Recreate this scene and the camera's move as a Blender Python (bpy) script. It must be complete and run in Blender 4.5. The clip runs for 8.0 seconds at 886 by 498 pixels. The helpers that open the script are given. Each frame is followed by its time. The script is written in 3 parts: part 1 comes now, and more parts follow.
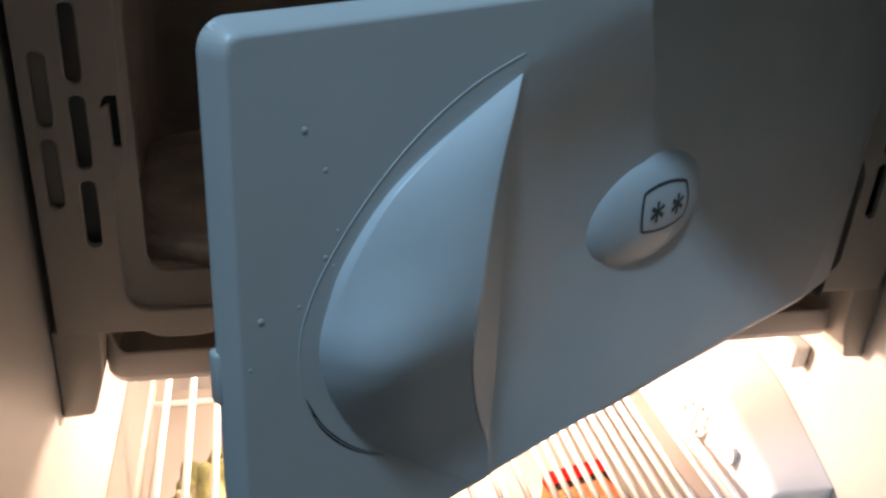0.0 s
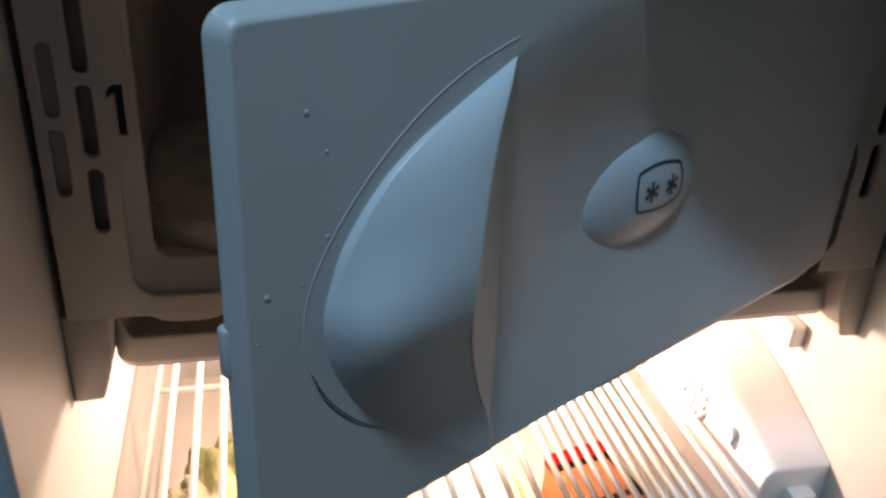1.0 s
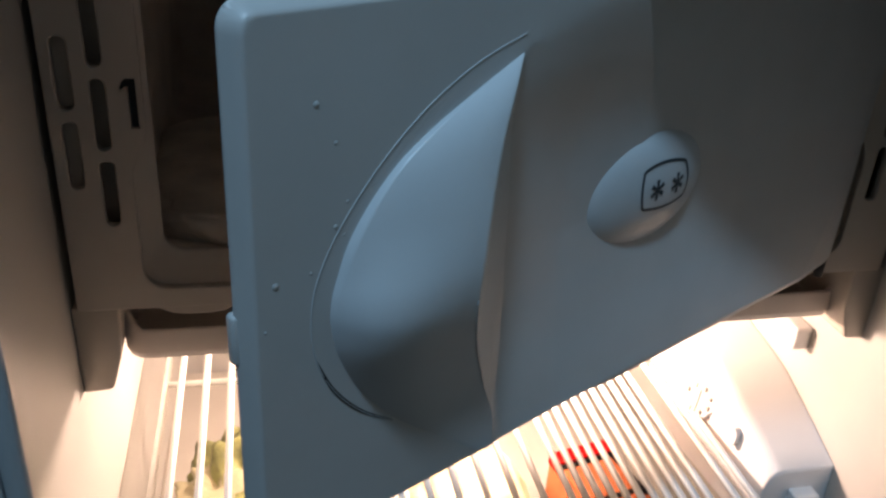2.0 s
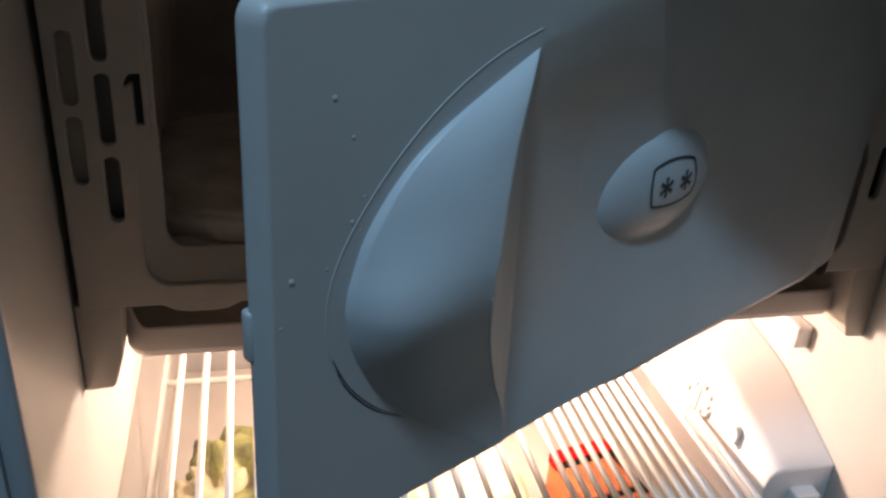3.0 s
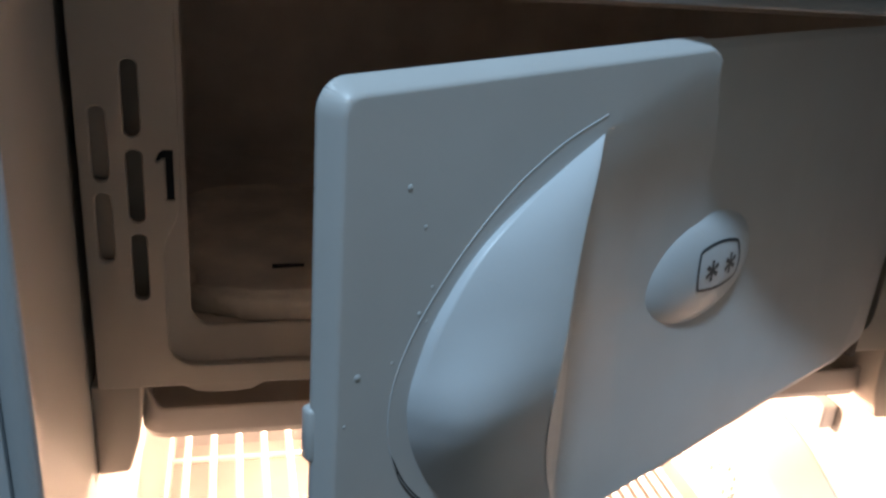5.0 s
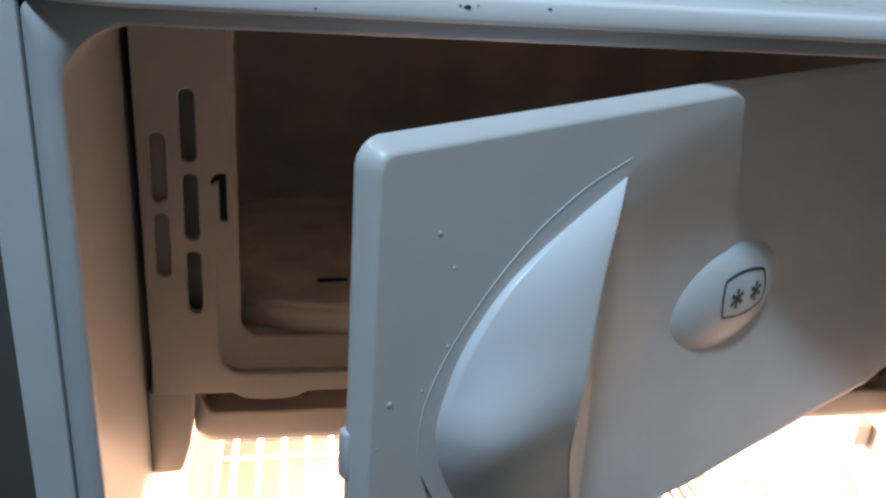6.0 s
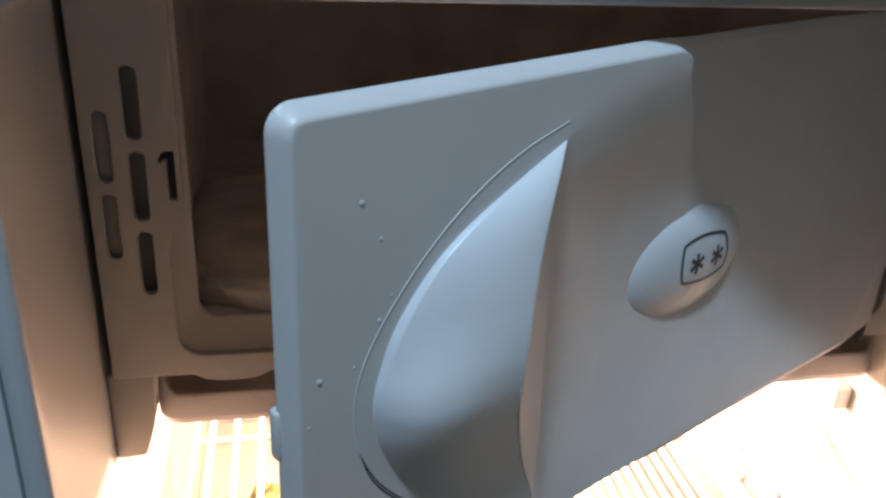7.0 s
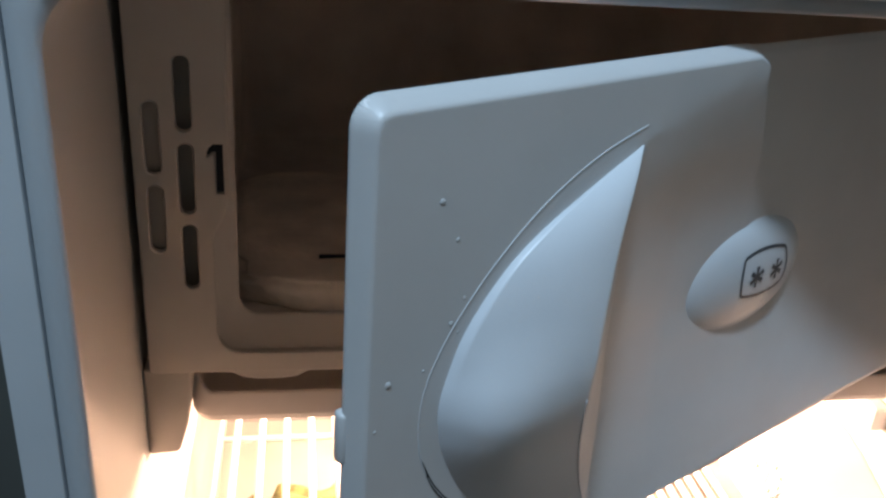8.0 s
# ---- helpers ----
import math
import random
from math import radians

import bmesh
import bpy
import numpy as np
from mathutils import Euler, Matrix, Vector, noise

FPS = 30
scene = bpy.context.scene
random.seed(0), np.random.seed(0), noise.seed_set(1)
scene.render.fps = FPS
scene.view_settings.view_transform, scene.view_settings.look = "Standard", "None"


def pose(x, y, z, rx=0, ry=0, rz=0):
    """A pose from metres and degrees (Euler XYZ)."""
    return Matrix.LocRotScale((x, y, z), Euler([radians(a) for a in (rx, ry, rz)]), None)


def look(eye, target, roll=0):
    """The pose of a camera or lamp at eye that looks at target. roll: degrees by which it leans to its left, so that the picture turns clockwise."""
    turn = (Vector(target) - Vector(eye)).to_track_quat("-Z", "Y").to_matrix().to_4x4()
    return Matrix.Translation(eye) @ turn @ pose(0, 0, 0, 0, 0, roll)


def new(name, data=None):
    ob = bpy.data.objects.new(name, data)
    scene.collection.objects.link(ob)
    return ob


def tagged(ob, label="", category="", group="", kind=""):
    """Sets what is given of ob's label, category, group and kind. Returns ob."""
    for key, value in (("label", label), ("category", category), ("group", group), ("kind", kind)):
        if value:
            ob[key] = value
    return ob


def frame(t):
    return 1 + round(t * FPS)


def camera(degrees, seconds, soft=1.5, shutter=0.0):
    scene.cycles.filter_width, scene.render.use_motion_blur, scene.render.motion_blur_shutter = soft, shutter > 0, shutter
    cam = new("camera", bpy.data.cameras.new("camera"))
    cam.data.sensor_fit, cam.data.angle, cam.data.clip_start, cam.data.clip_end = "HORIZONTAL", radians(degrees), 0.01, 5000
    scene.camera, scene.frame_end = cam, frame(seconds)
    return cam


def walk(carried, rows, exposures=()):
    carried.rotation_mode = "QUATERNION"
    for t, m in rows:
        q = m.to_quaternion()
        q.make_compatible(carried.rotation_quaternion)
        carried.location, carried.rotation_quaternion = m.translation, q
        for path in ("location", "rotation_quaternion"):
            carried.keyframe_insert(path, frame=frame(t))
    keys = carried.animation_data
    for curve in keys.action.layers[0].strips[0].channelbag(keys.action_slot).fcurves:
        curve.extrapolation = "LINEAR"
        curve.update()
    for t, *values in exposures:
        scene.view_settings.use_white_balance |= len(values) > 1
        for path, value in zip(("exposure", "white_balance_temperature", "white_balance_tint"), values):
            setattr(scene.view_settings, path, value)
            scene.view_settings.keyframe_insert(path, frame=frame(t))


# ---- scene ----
cam = camera(55.04, 8.0, soft=2.6)
PATH = [
    (0, 0.0942, -0.3085, 1.2282, 63.72, -3.51, -12.16),
    (0.5, 0.0873, -0.3165, 1.2300, 63.34, -3.41, -12.70),
    (1, 0.0934, -0.3175, 1.2287, 63.10, -2.85, -12.28),
    (1.5, 0.0933, -0.3231, 1.2287, 63.18, -3.08, -11.34),
    (3, 0.0862, -0.3197, 1.2258, 63.18, -3.62, -11.99),
    (3.5, 0.0772, -0.3213, 1.2266, 63.72, -3.66, -11.40),
    (3.8, 0.0715, -0.3219, 1.2314, 64.76, -3.12, -10.59),
    (4, 0.0698, -0.3238, 1.2268, 65.73, -4.33, -9.92),
    (4.5, 0.0697, -0.3099, 1.2166, 65.22, -5.71, -12.25),
    (5, 0.0661, -0.3037, 1.2272, 67.52, -4.37, -12.77),
    (6.3, 0.0687, -0.3186, 1.2469, 66.87, -4.08, -9.00),
    (6.5, 0.0726, -0.3153, 1.2448, 66.81, -3.88, -9.45),
    (7, 0.0881, -0.3122, 1.2418, 65.37, -2.50, -10.16),
    (7.5, 0.0814, -0.3008, 1.2360, 66.79, -3.17, -11.29),
    (8, 0.0718, -0.3034, 1.2370, 65.65, -4.04, -8.76),
]
walk(cam, [(t, pose(*row)) for t, *row in PATH],
     [(0, 0.0, 7280, 16), (1.5, -0.22, 7280, 16), (3.0, -0.33, 7230, 17), (3.5, -0.27, 7330, 17), (4.0, -0.08, 7530, 18), (4.5, 0.18, 7780, 18), (5.0, 0.41, 8030, 22), (6.3, 0.78, 8430, 26), (7.0, 0.73, 8380, 26), (7.5, 0.53, 8330, 26), (8.0, 0.66, 8380, 26)])

# ---- light ----
world = bpy.data.worlds.new("world")
scene.world = world
world.use_nodes = True
world.node_tree.nodes["Background"].inputs[0].default_value = (0.35, 0.5, 0.7, 1)
world.node_tree.nodes["Background"].inputs[1].default_value = 0.15


def lamp(name, kind, place, energy, colour, size):
    data = bpy.data.lights.new(name, kind)
    data.energy, data.color = energy, colour
    if kind == "AREA":
        data.shape, data.size = "DISK", size
    else:
        data.shadow_soft_size = size
    ob = new(name, data)
    ob.matrix_world = place
    return ob


ceiling_glow = lamp("ceiling_light_glow", "AREA", look((-0.15, -0.60, 2.42), (0.2, -0.02, 1.1)), 14.7, (0.355, 0.68, 1.0), 0.15)
bulb_glow = lamp("fridge_bulb_glow", "POINT", pose(0.225, 0.225, 0.936), 8.0, (1.0, 0.79, 0.675), 0.014)


# ---- materials ----
def material(name, colour, rough=0.4, metal=0.0, spots=0.06, scale=30.0, bump=0.02, fine=400.0, spec=0.5, sub=0.0, trans=0.0):
    m = bpy.data.materials.new(name)
    m.use_nodes = True
    n, l = m.node_tree.nodes, m.node_tree.links
    b = n["Principled BSDF"]
    b.inputs["Roughness"].default_value, b.inputs["Metallic"].default_value = rough, metal
    b.inputs["Specular IOR Level"].default_value = spec
    b.inputs["Transmission Weight"].default_value = trans
    at = n.new("ShaderNodeTexCoord")
    big, small = n.new("ShaderNodeTexNoise"), n.new("ShaderNodeTexNoise")
    big.inputs["Scale"].default_value, small.inputs["Scale"].default_value = scale, fine
    big.inputs["Detail"].default_value = 6
    l.new(at.outputs["Object"], big.inputs["Vector"])
    l.new(at.outputs["Object"], small.inputs["Vector"])
    ramp = n.new("ShaderNodeValToRGB")
    ramp.color_ramp.elements[0].position, ramp.color_ramp.elements[1].position = 0.3, 0.7
    lo = [c * (1 - spots) for c in colour]
    hi = [min(1, c * (1 + spots * 0.5)) for c in colour]
    ramp.color_ramp.elements[0].color, ramp.color_ramp.elements[1].color = (*lo, 1), (*hi, 1)
    l.new(big.outputs["Fac"], ramp.inputs["Fac"])
    l.new(ramp.outputs["Color"], b.inputs["Base Color"])
    rr = n.new("ShaderNodeMapRange")
    rr.inputs["To Min"].default_value, rr.inputs["To Max"].default_value = max(0, rough - 0.08), min(1, rough + 0.08)
    l.new(big.outputs["Fac"], rr.inputs["Value"])
    l.new(rr.outputs["Result"], b.inputs["Roughness"])
    bp = n.new("ShaderNodeBump")
    bp.inputs["Strength"].default_value, bp.inputs["Distance"].default_value = bump, 0.002
    l.new(small.outputs["Fac"], bp.inputs["Height"])
    l.new(bp.outputs["Normal"], b.inputs["Normal"])
    return m


DOOR = material("door_plastic", (0.56, 0.57, 0.58), 0.42, spots=0.05, scale=25, bump=0.012, fine=700)
HANDLE = material("handle_plastic", (0.59, 0.63, 0.67), 0.34, spots=0.04, scale=30, bump=0.02, fine=900)
LINER = material("liner_plastic", (0.51, 0.49, 0.46), 0.38, spots=0.06, scale=14, bump=0.02, fine=700)
FLANGE = material("freezer_plastic", (0.56, 0.50, 0.435), 0.42, spots=0.07, scale=20, bump=0.03, fine=800)
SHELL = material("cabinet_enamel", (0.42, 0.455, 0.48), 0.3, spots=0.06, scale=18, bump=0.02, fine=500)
# Same enamel settings as the cabinet in a lighter tone.
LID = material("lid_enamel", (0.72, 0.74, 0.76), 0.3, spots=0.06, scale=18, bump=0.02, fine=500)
TRAY = material("tray_plastic", (0.68, 0.61, 0.56), 0.4, spots=0.06, scale=25)
WIRE = material("coated_wire", (0.92, 0.91, 0.88), 0.35, spots=0.04, scale=60)
INK = material("black_print", (0.035, 0.045, 0.055), 0.4, spots=0.1)
# Seams and small dark parts; also paints the shade at lip and latch.
DARK = material("dark_seam_and_shade", (0.02, 0.02, 0.022), 0.7, spots=0.2)
ALU = material("freezer_lining", (0.72, 0.63, 0.55), 0.55, spots=0.3, scale=12, bump=0.15, fine=120)
FROST = material("frost", (0.78, 0.69, 0.60), 0.75, spots=0.3, scale=30, bump=0.35, fine=160)
HOUSING = material("housing_plastic", (0.78, 0.78, 0.79), 0.36, spots=0.04, scale=22)
DROP = material("water_drop", (0.55, 0.58, 0.6), 0.12, spots=0.1, spec=0.9)
PAINT = material("dim_wall_paint", (0.12, 0.13, 0.12), 0.8, spots=0.12, scale=2, bump=0.1, fine=60)
# Paint of the unseen walls and ceiling, kept pale as a fill reflector.
CREAM = material("cream_fill_paint", (0.74, 0.68, 0.60), 0.8, spots=0.12, scale=2, bump=0.1, fine=60)
BROWN = material("brown_bounce_wall", (0.54, 0.44, 0.35), 0.7, spots=0.08, scale=3, bump=0.08, fine=60)
SHELF = material("tan_shelf_plate", (0.50, 0.47, 0.43), 0.45, spots=0.08, scale=20)
TILE = material("floor_tile", (0.16, 0.14, 0.13), 0.5, spots=0.2, scale=4)


# ---- mesh helpers ----
def mesh_from(name, verts, faces, mat, smooth=True):
    me = bpy.data.meshes.new(name)
    me.from_pydata([tuple(map(float, v)) for v in verts], [], faces)
    me.materials.append(mat)
    me.polygons.foreach_set("use_smooth", [smooth] * len(me.polygons))
    me.update()
    return me


def bm_mesh(name, bm, mat, smooth=False):
    bmesh.ops.recalc_face_normals(bm, faces=bm.faces)
    me = bpy.data.meshes.new(name)
    bm.to_mesh(me)
    bm.free()
    me.materials.append(mat)
    me.polygons.foreach_set("use_smooth", [smooth] * len(me.polygons))
    return me


def part(name, me, parent=None, label=""):
    ob = new(name, me)
    ob.parent = parent
    if label:
        tagged(ob, label)
    return ob


def thing(name, label, category, m=None, group="", kind="", me=None):
    ob = new(name, me)
    ob.matrix_world = m or Matrix()
    return tagged(ob, label, category, group, kind)


def block(lo, hi, bevel=0.0, segs=3):
    bm = bmesh.new()
    bmesh.ops.create_cube(bm, size=1)
    for v in bm.verts:
        v.co = Vector([(a + b) / 2 + c * (b - a) for a, b, c in zip(lo, hi, v.co)])
    if bevel:
        bmesh.ops.bevel(bm, geom=bm.edges[:], offset=bevel, segments=segs, profile=0.5, affect="EDGES")
    return bm


def box_mesh(name, lo, hi, mat, bevel=0.0, segs=3):
    return bm_mesh(name, block(lo, hi, bevel, segs), mat, bevel > 0)


def tube(name, pts, r, mat, sides=8, closed=False):
    pts = [Vector(p) for p in pts]
    verts, faces = [], []
    k = len(pts)
    for i, p in enumerate(pts):
        a = pts[i - 1] if i or closed else p
        b = pts[(i + 1) % k] if i < k - 1 or closed else p
        d = (b - a).normalized()
        s = d.cross(Vector((0, 0, 1)) if abs(d.z) < 0.9 else Vector((1, 0, 0))).normalized()
        w = d.cross(s)
        for j in range(sides):
            q = 2 * math.pi * j / sides
            verts.append(p + r * (math.cos(q) * s + math.sin(q) * w))
    for i in range(k if closed else k - 1):
        for j in range(sides):
            a, b = i * sides, (i + 1) % k * sides
            faces.append((a + j, a + (j + 1) % sides, b + (j + 1) % sides, b + j))
    if not closed:
        faces += [tuple(range(sides))[::-1], tuple(range((k - 1) * sides, k * sides))]
    return mesh_from(name, verts, faces, mat)


def sstep(a, b, x):
    t = np.clip((x - a) / (b - a), 0, 1)
    return t * t * (3 - 2 * t)


def rounded(x0, z0, x1, z1, r, n=8):
    """Corner points of a rounded rectangle, anticlockwise."""
    out = []
    for cx, cz, a in ((x1 - r, z1 - r, 0), (x0 + r, z1 - r, 90), (x0 + r, z0 + r, 180), (x1 - r, z0 + r, 270)):
        for i in range(n + 1):
            q = radians(a + 90 * i / n)
            out.append((cx + r * math.cos(q), cz + r * math.sin(q)))
    return out


def plate(name, loops, y0, y1, mat, bevel=0.0):
    """A flat plate in the xz plane with holes (the loops after the first), from y0 to y1."""
    cu = bpy.data.curves.new(name, "CURVE")
    cu.dimensions, cu.fill_mode, cu.extrude = "2D", "BOTH", (y1 - y0) / 2 - bevel
    cu.bevel_depth, cu.bevel_resolution = bevel, 2
    if bevel:
        cu.offset = -bevel
    for loop in loops:
        sp = cu.splines.new("POLY")
        sp.points.add(len(loop) - 1)
        for p, (x, z) in zip(sp.points, loop):
            p.co = (x, z, 0, 1)
        sp.use_cyclic_u = True
    ob = bpy.data.objects.new(name, cu)
    scene.collection.objects.link(ob)
    me = bpy.data.meshes.new_from_object(ob.evaluated_get(bpy.context.evaluated_depsgraph_get()))
    bpy.data.objects.remove(ob)
    bpy.data.curves.remove(cu)
    me.transform(Matrix(((1, 0, 0, 0), (0, 0, -1, (y0 + y1) / 2), (0, 1, 0, 0), (0, 0, 0, 1))))
    me.materials.clear()
    me.materials.append(mat)
    return me


# ---- room ----
def slab(name, lo, hi, mat, label, category):
    return thing(name, label, category, me=box_mesh(name, lo, hi, mat), kind="structure")


slab("floor", (-1.8, -2.4, -0.1), (0.9, 0.8, 0.0), TILE, "plain tiled kitchen floor under the fridge", "floor")
slab("ceiling", (-1.8, -2.4, 2.5), (0.9, 0.8, 2.6), CREAM, "plain painted kitchen ceiling, unseen, pale to bounce fill light", "ceiling")
slab("wall_north", (-1.8, 0.7, 0), (0.8, 0.8, 2.5), PAINT, "plain grey-green wall behind the fridge", "wall")
slab("wall_south", (-1.8, -2.5, 0), (0.8, -2.4, 2.5), CREAM, "plain painted kitchen wall, unseen, pale to bounce fill light", "wall")
slab("wall_west", (-1.9, -2.4, 0), (-1.8, 0.7, 2.5), CREAM, "plain painted kitchen wall, unseen, pale to bounce fill light", "wall")
# Unseen side wall, added close by so its brown bounces warm fill.
slab("wall_east", (0.80, -2.4, 0), (0.90, 0.7, 2.5), BROWN, "unseen plain brown wall, added to bounce warm light onto the freezer door", "wall")

# ---- fridge cabinet ----
X0, X1, ZB, ZT = -0.004, 0.4605, 0.12, 1.2042
FRONT, BACK = -0.045, 0.46
fridge = thing("fridge_cabinet", "white enamelled fridge cabinet standing open on the floor", "fridge")


def liner(first, last, name, mat):
    rings = [(-0.0060, FRONT + 0.005, 0.003), (-0.0058, FRONT, 0.004), (0.0014, FRONT, 0.018), (0.0025, FRONT + 0.0007, 0.020), (0.0031, FRONT + 0.0018, 0.022),
             (0.0034, FRONT + 0.004, 0.023), (0.0032, -0.03, 0.024), (0.0012, 0.02, 0.024), (0.0, 0.07, 0.024), (0.0, 0.3, 0.024), (0.004, BACK - 0.02, 0.024), (0.02, BACK, 0.024)][first:last]
    verts, faces = [], []
    for inset, y, r in rings:
        loop = rounded(X0 + inset, ZB + inset, X1 - inset, ZT - inset * (1.0 if inset > 0 else 0.6), r)
        verts += [(x, y, z) for x, z in loop]
    n = len(loop)
    for i in range(len(rings) - 1):
        for j in range(n):
            faces.append((i * n + j, i * n + (j + 1) % n, (i + 1) * n + (j + 1) % n, (i + 1) * n + j))
    if last == 12:
        faces.append(tuple(range((len(rings) - 1) * n, len(rings) * n)))
    return mesh_from(name, verts, faces, mat)


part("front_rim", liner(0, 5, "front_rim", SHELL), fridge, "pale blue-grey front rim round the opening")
part("liner", liner(4, 12, "liner", LINER), fridge, "cream plastic inner liner")
OX0, OX1, OZ = -0.0244, 0.4809, 1.208
part("edge_strip", box_mesh("edge_strip", (OX0, FRONT - 0.0004, 0.03), (X0 - 0.0070, FRONT + 0.0115, OZ), SHELL, 0.0004), fridge, "pale enamelled front edge with dark seam beside it")
part("edge_strip", box_mesh("edge_strip", (X1 + 0.0070, FRONT - 0.0004, 0.03), (OX1, FRONT + 0.0115, OZ), SHELL, 0.0004), fridge)
part("kick_plate", box_mesh("kick_plate", (X0 - 0.005, FRONT, 0.03), (X1 + 0.005, FRONT + 0.0115, ZB - 0.0075), SHELL, 0.001), fridge)
for x in (X0 - 0.0064, X1 + 0.0064):
    part("seam", box_mesh("seam", (x - 0.0012, FRONT + 0.0035, 0.03), (x + 0.0012, FRONT + 0.0065, OZ - 0.0005), DARK), fridge, "dark seam")


def lid_mesh():
    verts, faces = [], []
    for d, z in ((0.0018, 1.2080), (0.0005, 1.2085), (0.0, 1.2098), (0.0, 1.2150), (0.0006, 1.2162), (0.0022, 1.2168)):
        loop = rounded(OX0 - 0.004 + d, -0.0575 + d, OX1 + 0.004 - d, 0.52 - d, 0.052, 18)
        verts += [(a, b, z) for a, b in loop]
    n = len(loop)
    for i in range(5):
        faces += [(i * n + j, i * n + (j + 1) % n, (i + 1) * n + (j + 1) % n, (i + 1) * n + j) for j in range(n)]
    faces += [tuple(range(n))[::-1], tuple(range(5 * n, 6 * n))]
    return mesh_from("top_lid", verts, faces, LID)


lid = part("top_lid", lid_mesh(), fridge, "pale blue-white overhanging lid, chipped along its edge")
part("side_panel", box_mesh("side_panel", (OX0, FRONT + 0.012, 0.03), (OX0 + 0.006, 0.52, OZ - 0.003), SHELL, 0.001), fridge)
part("side_panel", box_mesh("side_panel", (OX1 - 0.006, FRONT + 0.012, 0.03), (OX1, 0.52, OZ - 0.003), SHELL, 0.001), fridge)
part("top_panel", box_mesh("top_panel", (OX0, FRONT + 0.012, OZ - 0.003), (OX1, 0.52, OZ - 0.0002), SHELL), fridge)
part("back_panel", box_mesh("back_panel", (OX0 + 0.006, 0.51, 0.03), (OX1 - 0.006, 0.52, OZ - 0.003), SHELL), fridge)
part("plinth", box_mesh("plinth", (OX0 + 0.01, 0.0, 0.0), (OX1 - 0.01, 0.5, 0.03), DARK), fridge)

# ---- freezer compartment ----
FY, FW = 0.066, 0.455
freezer = thing("freezer_compartment", "beige plastic freezer compartment with slotted front, hung in the fridge", "freezer")


def slot(x, z0, z1, w=0.0034):
    return rounded(x - w, z0, x + w, z1, w * 0.98, 6)


def flange_loops():
    outer = rounded(0.0, 1.0, FW, 1.1925, 0.002, 4)
    a, r = 0.033, 0.012
    inner = [(0.0412, 1.188), (0.0412, 1.092), (0.039, 1.085), (0.0345, 1.076), (a, 1.07)]
    inner += [(a + r - r * math.cos(q), 1.011 + r - r * math.sin(q)) for q in np.linspace(0, math.pi / 2, 9)]
    full = inner + [(FW - x, z) for x, z in reversed(inner)]
    loops = [outer, full]
    for side in (0, 1):
        for x, z0, z1 in ((0.0225, 1.0465, 1.079), (0.0225, 1.0845, 1.1178), (0.0225, 1.1232, 1.1565), (0.0087, 1.0656, 1.098), (0.0087, 1.1035, 1.1365)):
            loops.append(slot(FW - x if side else x, z0, z1))
    loops.append([(0.0352, 1.0946), (0.0387, 1.0946), (0.0387, 1.1178), (0.0345, 1.1178), (0.0325, 1.1160), (0.0313, 1.1128), (0.0320, 1.1118), (0.0338, 1.1135), (0.0352, 1.1135)])
    return loops


part("front_flange", plate("front_flange", flange_loops(), FY, FY + 0.0045, FLANGE, 0.0007), freezer, "beige slotted front plate")


def ring_sheet(name, rings, mat, cap):
    """Rounded rings one behind another, joined into a sheet."""
    verts, faces = [], []
    for x, z, y in rings:
        loop = rounded(x, z, FW - x, 1.193, 0.010)
        verts += [(a, y, b) for a, b in loop]
    n = len(loop)
    for i in range(len(rings) - 1):
        for j in range(n):
            faces.append((i * n + j, i * n + (j + 1) % n, (i + 1) * n + (j + 1) % n, (i + 1) * n + j))
    if cap:
        faces.append(tuple(range((len(rings) - 1) * n, len(rings) * n)))
    return mesh_from(name, verts, faces, mat)


# recessed frame that leads from the plate to the lip of the wider compartment
frame_me = ring_sheet("recessed_frame", [(0.030, 1.008, FY + 0.004), (0.034, 1.0125, FY + 0.005), (0.0375, 1.018, FY + 0.009), (0.0422, 1.0262, FY + 0.0103), (0.0430, 1.0270, FY + 0.0112), (0.0430, 1.0268, FY + 0.0135), (0.0415, 1.0255, FY + 0.0140)], FLANGE, False)
inner_me = ring_sheet("inner_box", [(0.0413, 1.0254, FY + 0.0142), (0.0308, 1.0247, FY + 0.0146), (0.0305, 1.0245, FY + 0.018), (0.0305, 1.0245, 0.38)], ALU, True)
part("recessed_frame", frame_me, freezer)
part("inner_box", inner_me, freezer, "dark frosted metal lining")
part("side_wall", box_mesh("side_wall", (0.0005, FY + 0.0046, 1.0005), (0.0025, 0.40, 1.192), FLANGE), freezer)
part("side_wall", box_mesh("side_wall", (FW - 0.0025, FY + 0.0046, 1.0005), (FW - 0.0005, 0.40, 1.192), FLANGE), freezer)
part("floor_plate", box_mesh("floor_plate", (0.0025, FY + 0.0046, 1.0008), (FW - 0.0025, 0.40, 1.0045), FLANGE), freezer)
# Unseen rear plate, added to keep bulb light from leaking through the slots.
part("leak_stop_wall", box_mesh("leak_stop_wall", (0.0, 0.40, 1.0), (FW, 0.403, 1.192), FLANGE), freezer)
for x0, x1 in ((0.0035, 0.0145), (FW - 0.0145, FW - 0.0035)):
    part("stiffening_rib", box_mesh("stiffening_rib", (x0, FY + 0.0065, 1.006), (x1, FY + 0.009, 1.19), FLANGE, 0.001), freezer)
for x0 in (0.0150, FW - 0.0290):
    part("slot_backing", box_mesh("slot_backing", (x0, FY + 0.014, 1.006), (x0 + 0.0140, FY + 0.016, 1.19), FLANGE, 0.0008), freezer)
